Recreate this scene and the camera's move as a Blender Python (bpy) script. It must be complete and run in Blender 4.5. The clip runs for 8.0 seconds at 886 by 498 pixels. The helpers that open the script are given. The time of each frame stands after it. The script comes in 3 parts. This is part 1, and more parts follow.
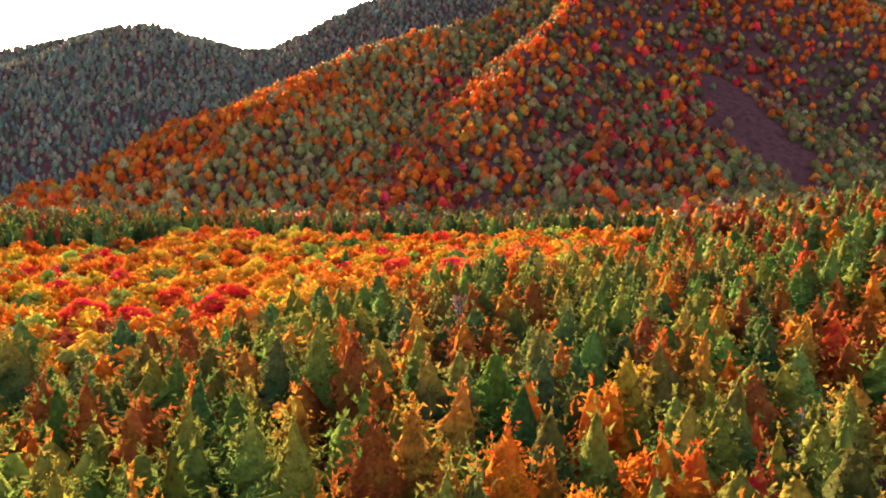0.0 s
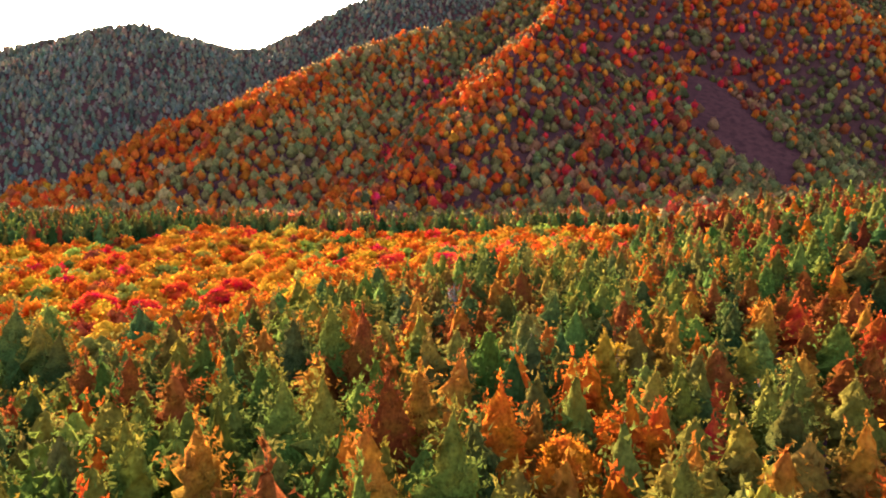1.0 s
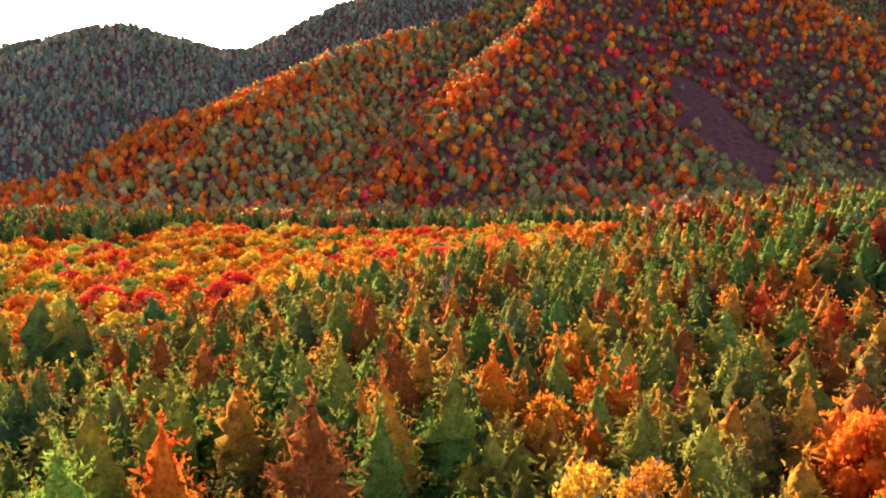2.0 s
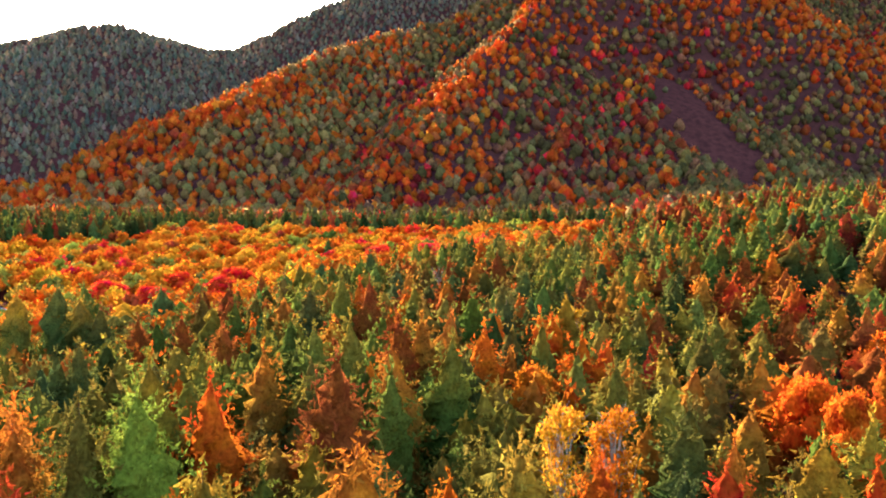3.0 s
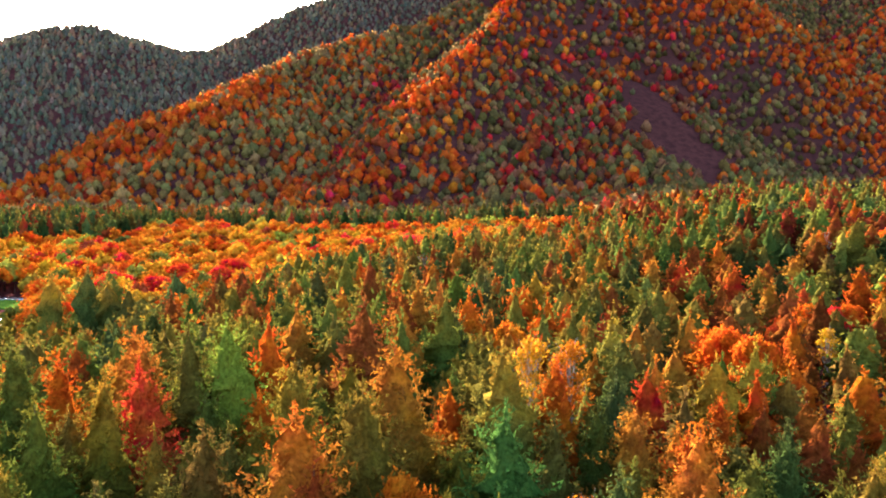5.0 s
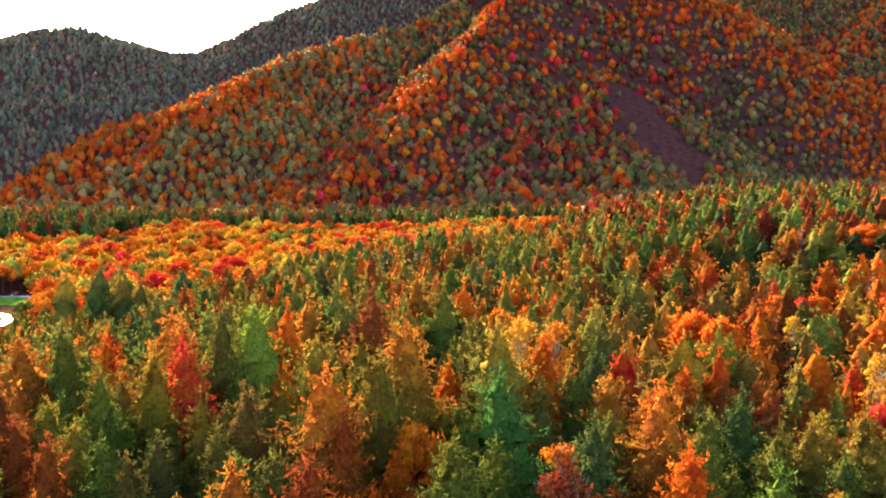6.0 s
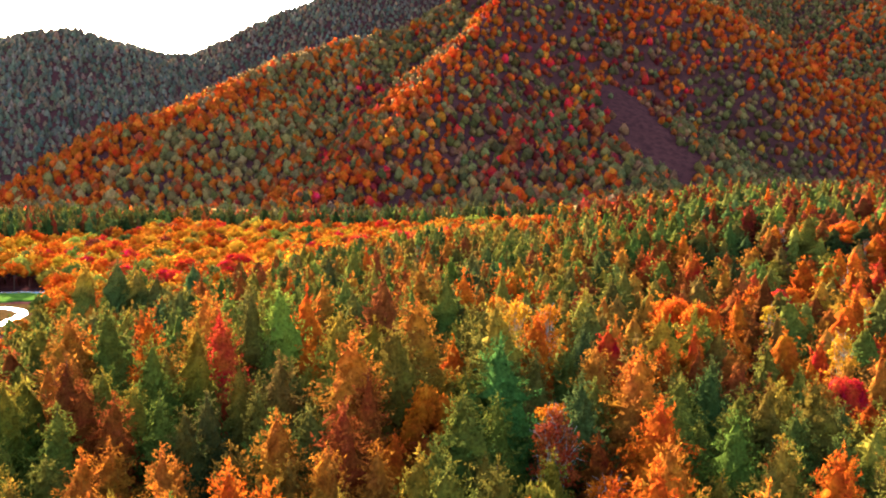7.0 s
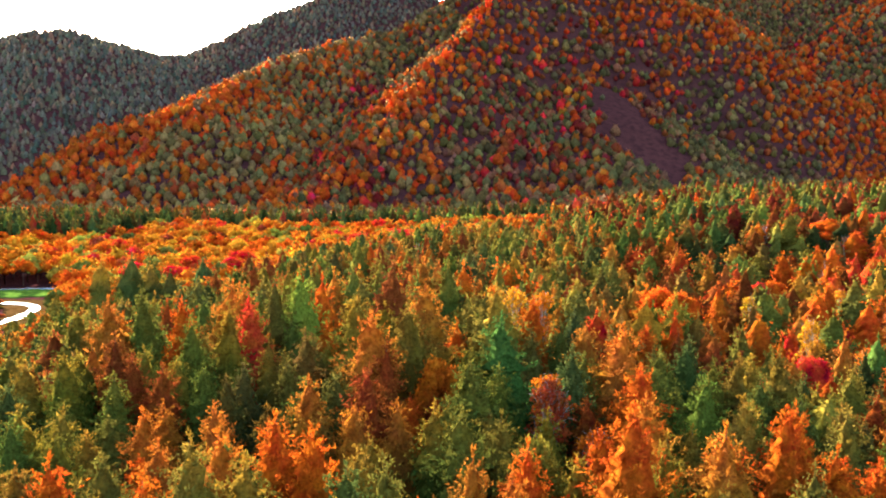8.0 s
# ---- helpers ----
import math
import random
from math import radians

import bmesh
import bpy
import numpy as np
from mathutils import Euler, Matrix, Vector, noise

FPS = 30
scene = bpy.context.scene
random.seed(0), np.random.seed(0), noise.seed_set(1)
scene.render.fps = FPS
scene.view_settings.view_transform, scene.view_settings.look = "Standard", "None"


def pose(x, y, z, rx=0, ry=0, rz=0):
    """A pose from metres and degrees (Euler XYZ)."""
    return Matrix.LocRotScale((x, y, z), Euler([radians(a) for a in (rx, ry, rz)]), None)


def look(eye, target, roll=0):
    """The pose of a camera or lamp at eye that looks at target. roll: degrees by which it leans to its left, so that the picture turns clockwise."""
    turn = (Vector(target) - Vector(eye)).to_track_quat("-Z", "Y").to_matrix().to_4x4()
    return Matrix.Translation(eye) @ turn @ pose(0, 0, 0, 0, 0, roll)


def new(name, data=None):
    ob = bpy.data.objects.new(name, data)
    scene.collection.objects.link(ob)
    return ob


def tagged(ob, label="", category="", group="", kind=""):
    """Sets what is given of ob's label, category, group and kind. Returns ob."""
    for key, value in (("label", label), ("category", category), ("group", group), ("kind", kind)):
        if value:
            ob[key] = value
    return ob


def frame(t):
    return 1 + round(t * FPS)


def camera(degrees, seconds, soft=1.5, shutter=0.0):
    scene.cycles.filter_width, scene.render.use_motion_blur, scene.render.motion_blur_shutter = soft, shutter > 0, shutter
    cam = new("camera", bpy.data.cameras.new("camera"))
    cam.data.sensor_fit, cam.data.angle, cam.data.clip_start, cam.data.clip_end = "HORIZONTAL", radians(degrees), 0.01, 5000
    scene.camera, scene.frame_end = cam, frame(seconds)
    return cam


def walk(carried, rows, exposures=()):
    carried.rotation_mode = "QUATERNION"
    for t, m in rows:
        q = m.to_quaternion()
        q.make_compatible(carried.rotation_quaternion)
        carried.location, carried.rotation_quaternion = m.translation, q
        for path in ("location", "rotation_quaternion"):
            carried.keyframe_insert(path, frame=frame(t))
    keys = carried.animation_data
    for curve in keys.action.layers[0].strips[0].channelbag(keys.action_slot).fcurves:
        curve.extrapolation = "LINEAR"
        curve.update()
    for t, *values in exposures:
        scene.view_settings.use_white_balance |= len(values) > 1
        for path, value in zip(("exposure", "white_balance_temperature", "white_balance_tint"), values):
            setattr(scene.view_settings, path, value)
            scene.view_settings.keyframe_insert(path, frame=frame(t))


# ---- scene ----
cam = camera(55.90, 8.0, soft=2.0)
PATH = [
    (0, (-0.793, -0.202, 39.851), (-1.231, 1.736, 39.622), 0.00),
    (0.5, (-0.064, -6.568, 39.902), (-0.491, -4.627, 39.673), -0.02),
    (1, (0.680, -12.943, 39.970), (0.268, -11.000, 39.741), -0.02),
    (1.5, (1.268, -19.299, 40.037), (0.872, -17.352, 39.806), 0.00),
    (3, (2.822, -37.861, 39.930), (2.474, -35.905, 39.701), 0.02),
    (3.5, (3.232, -44.215, 39.965), (2.901, -42.256, 39.736), 0.01),
    (4, (3.590, -50.563, 40.000), (3.275, -48.602, 39.772), 0.00),
    (4.5, (3.859, -56.840, 39.948), (3.560, -54.876, 39.720), 0.00),
    (5, (4.077, -63.098, 39.916), (3.795, -61.131, 39.688), 0.01),
    (6.5, (4.309, -81.454, 39.859), (4.065, -79.481, 39.637), -0.00),
    (7, (4.295, -87.614, 39.823), (4.058, -85.641, 39.601), 0.00),
    (7.5, (4.169, -93.656, 39.799), (3.942, -91.681, 39.578), 0.00),
    (8, (3.935, -99.505, 39.731), (3.716, -97.529, 39.511), 0.02),
]
walk(cam, [(t, look(eye, target, roll)) for t, eye, target, roll in PATH])

# ---- world and sun ----
SUN_ELEV, SUN_AZ = radians(18.0), radians(-36.0)      # azimuth from +Y towards +X
world = bpy.data.worlds.new("daylight")
scene.world = world
world.use_nodes = True
wn = world.node_tree.nodes
sky = wn.new("ShaderNodeTexSky")
sky.sky_type = "NISHITA"
sky.sun_disc = False
sky.sun_elevation, sky.sun_rotation = SUN_ELEV, SUN_AZ
sky.air_density, sky.dust_density, sky.ozone_density = 1.0, 2.0, 1.0
wn["Background"].inputs["Strength"].default_value = 0.15
world.node_tree.links.new(sky.outputs[0], wn["Background"].inputs["Color"])

sun_data = bpy.data.lights.new("sun", "SUN")
sun_data.energy, sun_data.angle, sun_data.color = 5.0, radians(0.6), (1.0, 0.93, 0.82)
sun = new("sun", sun_data)
sun_way = Vector((math.sin(SUN_AZ) * math.cos(SUN_ELEV), math.cos(SUN_AZ) * math.cos(SUN_ELEV), math.sin(SUN_ELEV)))
sun.matrix_world = look(sun_way * 500, (0, 0, 0))
scene.view_settings.exposure = 3.12
scene.view_settings.use_white_balance = True
scene.view_settings.white_balance_temperature = 6150

# ---- lie of the land ----
rng = np.random.default_rng(7)


def hash2(ix, iy, seed):
    h = (ix.astype(np.int64) * 374761393 + iy.astype(np.int64) * 668265263 + seed * 974634541) & 0xFFFFFFFF
    h = ((h ^ (h >> 13)) * 1274126177) & 0xFFFFFFFF
    return ((h ^ (h >> 16)) & 0xFFFF) / 65535.0


def value_noise(x, y, seed):
    ix, iy = np.floor(x), np.floor(y)
    fx, fy = x - ix, y - iy
    fx, fy = fx * fx * (3 - 2 * fx), fy * fy * (3 - 2 * fy)
    a, b = hash2(ix, iy, seed), hash2(ix + 1, iy, seed)
    c, d = hash2(ix, iy + 1, seed), hash2(ix + 1, iy + 1, seed)
    return (a + (b - a) * fx) * (1 - fy) + (c + (d - c) * fx) * fy


def fbm(x, y, scale, seed, octaves=4):
    total, amp, norm = 0.0, 1.0, 0.0
    for k in range(octaves):
        total = total + amp * value_noise(x / scale * 2 ** k, y / scale * 2 ** k, seed + k)
        norm, amp = norm + amp, amp * 0.5
    return total / norm


def step(v, lo, hi):
    s = np.clip((v - lo) / (hi - lo), 0, 1)
    return s * s * (3 - 2 * s)


# the fall of the sides, the crest line (x, y, z) and the rounding of the crest, hill by hill
RIDGES = []


def ridge(fall, round_off, *line):
    RIDGES.append((fall, line, round_off))


ridge(0.8, 25, (-262, 842, -12), (-225, 905, 18), (-190, 1000, 78), (-165, 1095, 132), (-135, 1185, 188), (-108, 1260, 232))
ridge(1.15, 75, (188, 1537, 366), (287, 1529, 306), (354, 1524, 268), (410, 1518, 226), (463, 1510, 181), (501, 1498, 158), (537, 1480, 116), (552, 1455, 67), (558, 1420, 28), (556, 1360, -18))
ridge(0.58, 18, (64, 1330, 195), (62, 1292, 172), (55, 1160, 104), (90, 1050, 52), (120, 900, 4), (125, 820, -28))
ridge(0.85, 30, (-640, 790, -60), (-640, 850, -22), (-634, 885, 3), (-612, 930, 36), (-560, 985, 70), (-488, 1040, 100), (-460, 1110, 136))
ridge(1.3, 28, (-108, 1260, 232), (-60, 1360, 310), (0, 1459, 390), (67, 1552, 473), (188, 1537, 366))
ridge(0.58, 18, (-460, 1110, 136), (-445, 1172, 154), (-421, 1324, 204), (-349, 1390, 234), (-272, 1456, 255), (-190, 1538, 318))
ridge(1.3, 18, (-190, 1545, 318), (-110, 1640, 420), (0, 1720, 480))
ridge(0.7, 18, (-759, 1685, 255), (-687, 1700, 286), (-616, 1715, 323), (-544, 1730, 354), (-448, 1749, 392), (-313, 1826, 445))
ridge(0.44, 18, (-1500, 1304, 150), (-1214, 1304, 203), (-1114, 1321, 219), (-1047, 1385, 243), (-975, 1450, 275), (-900, 1463, 280), (-824, 1492, 257), (-774, 1580, 243), (-735, 1689, 255))
ridge(0.6, 18, (363, 2406, 610), (595, 2434, 548), (901, 2492, 640), (1400, 2500, 600))
ridge(0.6, 18, (928, 2078, 488), (742, 1943, 370), (632, 1821, 290), (553, 1722, 208))
ridge(0.6, 18, (-1000, 1030, 155), (-899, 995, 115), (-830, 975, 79), (-757, 946, 41), (-694, 914, 3))
ridge(0.55, 18, (5, 1310, 190), (5, 1240, 138), (-34, 1050, 74), (-43, 870, 0), (-43, 800, -30))


def plain(x, y):
    """The valley floor: falls to the stream, rises gently behind on the sunny side."""
    z = -13.5 * step(-x, 25, 140) * step(y, -110, 120) - 6 * step(y, 180, 330) * step(-x, -60, 0) * (1 - step(-x, 40, 120)) + 4.5 * step(y, 270, 380) * step(-x, 60, 160)
    z = z + 9 * step(x, 20, 110) * step(y, 170, 300) - 6.5 * step(x, 12, 52) * (1 - step(y, 160, 225))
    z = z + 1.6 * (fbm(x, y, 60.0, 11, 3) - 0.5)
    flat = np.exp(-(((x + 182) / 42) ** 2 + ((y - 180) / 50) ** 2) ** 2)
    z = z * (1 - flat) + flat * -13.4
    return z - 17 * step(y, 432, 580)


def hills(x, y):
    top = np.full(np.shape(x), -1e9)
    rough = (fbm(x, y, 190.0, 31, 5) - 0.5)
    for fall, line, round_off in RIDGES:
        for (ax, ay, az), (bx, by, bz) in zip(line[:-1], line[1:]):
            dx, dy = bx - ax, by - ay
            s = np.clip(((x - ax) * dx + (y - ay) * dy) / (dx * dx + dy * dy), 0, 1)
            d = np.hypot(x - ax - s * dx, y - ay - s * dy)
            h = az + s * (bz - az) - fall * (np.sqrt(d * d + round_off ** 2) - round_off) + rough * np.clip(d * 0.35, 0, 46)
            top = np.maximum(top, h)
    return top


def land(x, y):
    x, y = np.asarray(x, float), np.asarray(y, float)
    a, b = plain(x, y), hills(x, y)
    k = 10.0
    return np.where(np.abs(a - b) < 60, (np.logaddexp(a / k, b / k)) * k, np.maximum(a, b))
# ---- end of the lie of the land ----


# ---- materials ----
def node_material(name):
    m = bpy.data.materials.new(name)
    m.use_nodes = True
    m.node_tree.nodes.clear()
    out = m.node_tree.nodes.new("ShaderNodeOutputMaterial")
    return m, m.node_tree.nodes, m.node_tree.links, out


def math_node(n, l, op, a, b, clamp=False):
    q = n.new("ShaderNodeMath")
    q.operation, q.use_clamp = op, clamp
    for k, v in enumerate((a, b)):
        if isinstance(v, (int, float)):
            q.inputs[k].default_value = v
        else:
            l.new(v, q.inputs[k])
    return q.outputs[0]


def mix_colour(n, l, factor, a, b, blend="MIX"):
    q = n.new("ShaderNodeMix")
    q.data_type, q.blend_type = "RGBA", blend
    for k, v in ((0, factor), (6, a), (7, b)):
        if isinstance(v, (int, float)):
            q.inputs[k].default_value = v
        elif isinstance(v, tuple):
            q.inputs[k].default_value = (*v, 1.0)
        else:
            l.new(v, q.inputs[k])
    return q.outputs[2]


def noise_node(n, l, scale, detail=3.0, coords=None):
    q = n.new("ShaderNodeTexNoise")
    q.inputs["Scale"].default_value, q.inputs["Detail"].default_value = scale, detail
    if coords is None:
        c = n.new("ShaderNodeTexCoord")
        coords = c.outputs["Object"]
    l.new(coords, q.inputs["Vector"])
    return q.outputs["Fac"]


def foliage(name, single, warm=0.45, through_light=0.5, patch=0.7, grain=3.0, relief=0.8):
    """Thin leaves: the colour comes from the tree (its own tint), turned towards gold at the tips, which also paints
    sunlit tops, with spread from leaf to leaf.
    """
    m, n, l, out = node_material(name)
    if single:
        q = n.new("ShaderNodeObjectInfo")
        tint, own = q.outputs["Color"], q.outputs["Alpha"]
    else:
        q = n.new("ShaderNodeAttribute")
        q.attribute_name = "tint"
        tint, own = q.outputs["Color"], q.outputs["Alpha"]
    tip = n.new("ShaderNodeAttribute")
    tip.attribute_name = "tip"
    leaf = n.new("ShaderNodeNewGeometry").outputs["Random Per Island"]
    blot = noise_node(n, l, patch, 2.0)
    rgb = n.new("ShaderNodeSeparateColor")
    l.new(tint, rgb.inputs[0])
    tip_tone = math_node(n, l, "MULTIPLY", math_node(n, l, "SUBTRACT", math_node(n, l, "DIVIDE", rgb.outputs[1], rgb.outputs[0]), 0.40), 2.6, True)
    gold = mix_colour(n, l, 0.78, mix_colour(n, l, 1.0, tint, (2.0, 2.0, 2.0), "MULTIPLY"), mix_colour(n, l, tip_tone, (0.52, 0.082, 0.006), (0.48, 0.165, 0.009)))
    turn = math_node(n, l, "MULTIPLY", tip.outputs["Fac"], math_node(n, l, "MULTIPLY", math_node(n, l, "MULTIPLY", blot, own), warm * 2), True)
    col = mix_colour(n, l, turn, tint, gold)
    speck = noise_node(n, l, grain, 2.0)
    hsv = n.new("ShaderNodeHueSaturation")
    l.new(col, hsv.inputs["Color"])
    l.new(math_node(n, l, "ADD", 0.465, math_node(n, l, "MULTIPLY", blot, 0.07)), hsv.inputs["Hue"])
    l.new(math_node(n, l, "MULTIPLY", math_node(n, l, "ADD", 0.65, math_node(n, l, "MULTIPLY", leaf, 0.70)), math_node(n, l, "ADD", 0.15, math_node(n, l, "MULTIPLY", speck, 1.7))), hsv.inputs["Value"])
    dif, tra, mix = n.new("ShaderNodeBsdfDiffuse"), n.new("ShaderNodeBsdfTranslucent"), n.new("ShaderNodeMixShader")
    bump = n.new("ShaderNodeBump")
    bump.inputs["Strength"].default_value, bump.inputs["Distance"].default_value = relief, 0.9 / grain
    l.new(noise_node(n, l, grain * 1.7, 3.0), bump.inputs["Height"])
    l.new(bump.outputs[0], dif.inputs["Normal"])
    l.new(hsv.outputs["Color"], dif.inputs["Color"])
    l.new(hsv.outputs["Color"], tra.inputs["Color"])
    mix.inputs[0].default_value = through_light
    l.new(dif.outputs[0], mix.inputs[1])
    l.new(tra.outputs[0], mix.inputs[2])
    l.new(mix.outputs[0], out.inputs["Surface"])
    return m


def rough_surface(name, dark, light, scale, rough=0.9, bump=0.3, fine=8.0):
    m, n, l, out = node_material(name)
    big, small = noise_node(n, l, scale, 4.0), noise_node(n, l, scale * fine, 6.0)
    both = math_node(n, l, "ADD", math_node(n, l, "MULTIPLY", big, 0.6), math_node(n, l, "MULTIPLY", small, 0.4))
    ramp = n.new("ShaderNodeValToRGB")
    ramp.color_ramp.elements[0].position, ramp.color_ramp.elements[1].position = 0.36, 0.64
    ramp.color_ramp.elements[0].color, ramp.color_ramp.elements[1].color = (*dark, 1), (*light, 1)
    l.new(both, ramp.inputs[0])
    p = n.new("ShaderNodeBsdfPrincipled")
    p.inputs["Roughness"].default_value, p.inputs["Specular IOR Level"].default_value = rough, 0.0
    l.new(ramp.outputs[0], p.inputs["Base Color"])
    b = n.new("ShaderNodeBump")
    b.inputs["Strength"].default_value = bump
    l.new(small, b.inputs["Height"])
    l.new(b.outputs[0], p.inputs["Normal"])
    l.new(p.outputs[0], out.inputs["Surface"])
    return m


NEEDLES = foliage("larch_needles", True, 0.8, 0.24, 0.45, 3.2)
LEAVES = foliage("broad_leaves", True, 0.5, 0.4, 0.5)
WOOD_LEAVES = foliage("mixed_leaves", False, 0.6, 0.3, 0.3, 1.6, 0.6)
HILL_LEAVES = foliage("hill_leaves", False, 0.25, 0.5, 0.08, 0.45, 0.35)
BARK = rough_surface("larch_bark", (0.035, 0.022, 0.016), (0.12, 0.075, 0.05), 3.0)
PALE_BARK = rough_surface("birch_bark", (0.10, 0.08, 0.06), (0.34, 0.28, 0.23), 2.0, 0.8)
SOIL = rough_surface("forest_floor", (0.026, 0.009, 0.009), (0.064, 0.020, 0.017), 0.12, 0.95, 0.5)

# ---- ground ----
def spread(lo, hi, fine_lo, fine_hi, fine, growth):
    """Grid lines, close between fine_lo and fine_hi and wider towards lo and hi."""
    line = list(np.arange(fine_lo, fine_hi, fine))
    for end, way in ((hi, 1), (lo, -1)):
        v, gap = (line[-1] if way > 0 else line[0]), fine
        while abs(v - end) > gap and (end - v) * way > 0:
            gap = gap * growth
            v = v + gap * way
            line = line + [v] if way > 0 else [v] + line
    return np.array(line)


def sheet_mesh(name, X, Y, Z):
    rows, cols = X.shape
    me = bpy.data.meshes.new(name)
    idx = np.arange(rows * cols).reshape(rows, cols)
    quads = np.stack([idx[:-1, :-1], idx[:-1, 1:], idx[1:, 1:], idx[1:, :-1]], -1).reshape(-1, 4)
    fill_mesh(me, np.stack([X, Y, Z], -1).reshape(-1, 3), quads)
    return me


def fill_mesh(me, verts, faces, smooth=True):
    n, k = faces.shape
    me.vertices.add(len(verts))
    me.vertices.foreach_set("co", np.ascontiguousarray(verts, np.float32).ravel())
    me.loops.add(n * k)
    me.loops.foreach_set("vertex_index", np.ascontiguousarray(faces, np.int32).ravel())
    me.polygons.add(n)
    me.polygons.foreach_set("loop_start", np.arange(0, n * k, k, dtype=np.int32))
    me.polygons.foreach_set("loop_total", np.full(n, k, np.int32))
    me.polygons.foreach_set("use_smooth", np.full(n, smooth))
    me.update(calc_edges=True)


gx = spread(-6000, 6000, -1250, 900, 15.0, 1.15)
gy = np.concatenate([spread(-3000, 440, -110, 440, 7.0, 1.15), np.arange(452, 2150, 13.0), spread(2160, 6500, 2160, 2700, 30.0, 1.15)])
GX, GY = np.meshgrid(gx, gy)
ground = tagged(new("ground", sheet_mesh("ground", GX, GY, land(GX, GY))), "brown leaf-littered forest floor rising into steep hills", "ground", kind="structure")
ground.data.materials.append(SOIL)


# ---- trees: shapes ----
def unit(v):
    return v / np.maximum(np.linalg.norm(v, axis=-1, keepdims=True), 1e-9)


def sprays(base, way, length, width, r, out, soft=0.6, own=0.5):
    """Leaf sprays: slivers from base along way, turned to face out of the crown. Gives vertices, triangles and normals."""
    side = unit(np.cross(way, unit(out + 0.45 * r.normal(size=way.shape))))
    up = np.cross(side, way)
    flip = np.where((up * out).sum(1) < 0, -1.0, 1.0)[:, None]
    side, up = side * flip, up * flip
    L, Wd = length[:, None], width[:, None]
    v = np.stack([base + side * Wd * 0.5, base + way * L, base - side * Wd * 0.5], 1)
    return v.reshape(-1, 3), np.arange(len(base) * 3).reshape(-1, 3), np.repeat(unit(out * soft + up * own), 3, 0)


def halves(quads):
    return np.concatenate([quads[:, :3], quads[:, [0, 2, 3]]])


def lump(centre, rings, sides, r, rough, swell=None):
    """A closed uneven mass of (height, radius) rings from low to high, with rounded normals."""
    verts, normals = [], []
    a = np.linspace(0, 2 * np.pi, sides, endpoint=False)
    for k, (h, rad) in enumerate(rings):
        q = rad * (1 + rough * r.normal(size=sides))
        twist = a + (k % 2) * np.pi / sides
        if swell is not None:
            q = q * swell(twist, h)
        verts.append(np.stack([np.cos(twist) * q, np.sin(twist) * q, np.full(sides, h) + 0.5 * rad * rough * r.normal(size=sides)], 1) + centre)
        tilt = (rings[max(k - 1, 0)][1] - rings[min(k + 1, len(rings) - 1)][1]) / max(rings[min(k + 1, len(rings) - 1)][0] - rings[max(k - 1, 0)][0], 0.01)
        normals.append(unit(np.stack([np.cos(twist), np.sin(twist), np.full(sides, np.clip(tilt, -1.5, 3.0))], 1)))
    faces = [(k * sides + i, k * sides + (i + 1) % sides, (k + 1) * sides + (i + 1) % sides, (k + 1) * sides + i)
             for k in range(len(rings) - 1) for i in range(sides)]
    return np.concatenate(verts), halves(np.array(faces)), np.concatenate(normals)


def mass(parts):
    """Sprays and lumps as one crown: vertices, triangles, normals."""
    V, F, N, base = [], [], [], 0
    for v, f, n in parts:
        V.append(v)
        F.append(f + base)
        N.append(n)
        base += len(v)
    return np.concatenate(V), np.concatenate(F), np.concatenate(N)


def tube(points, radii, sides):
    """A tapered tube along points, in triangles."""
    verts, faces = [], []
    for k, (p, rad) in enumerate(zip(points, radii)):
        a = np.linspace(0, 2 * np.pi, sides, endpoint=False)
        t = unit(np.array(points[min(k + 1, len(points) - 1)], float) - np.array(points[max(k - 1, 0)], float))
        u = unit(np.cross(t, [0.3, 1, 0.1]))
        w = np.cross(t, u)
        verts.append(np.array(p) + rad * (np.cos(a)[:, None] * u + np.sin(a)[:, None] * w))
    for k in range(len(points) - 1):
        for s in range(sides):
            q = (s + 1) % sides
            faces.append((k * sides + s, k * sides + q, (k + 1) * sides + q, (k + 1) * sides + s))
    return np.concatenate(verts), halves(np.array(faces))


def join(parts):
    verts, faces, base = [], [], 0
    for v, f in parts:
        verts.append(v)
        faces.append(f + base)
        base += len(v)
    return np.concatenate(verts), np.concatenate(faces)


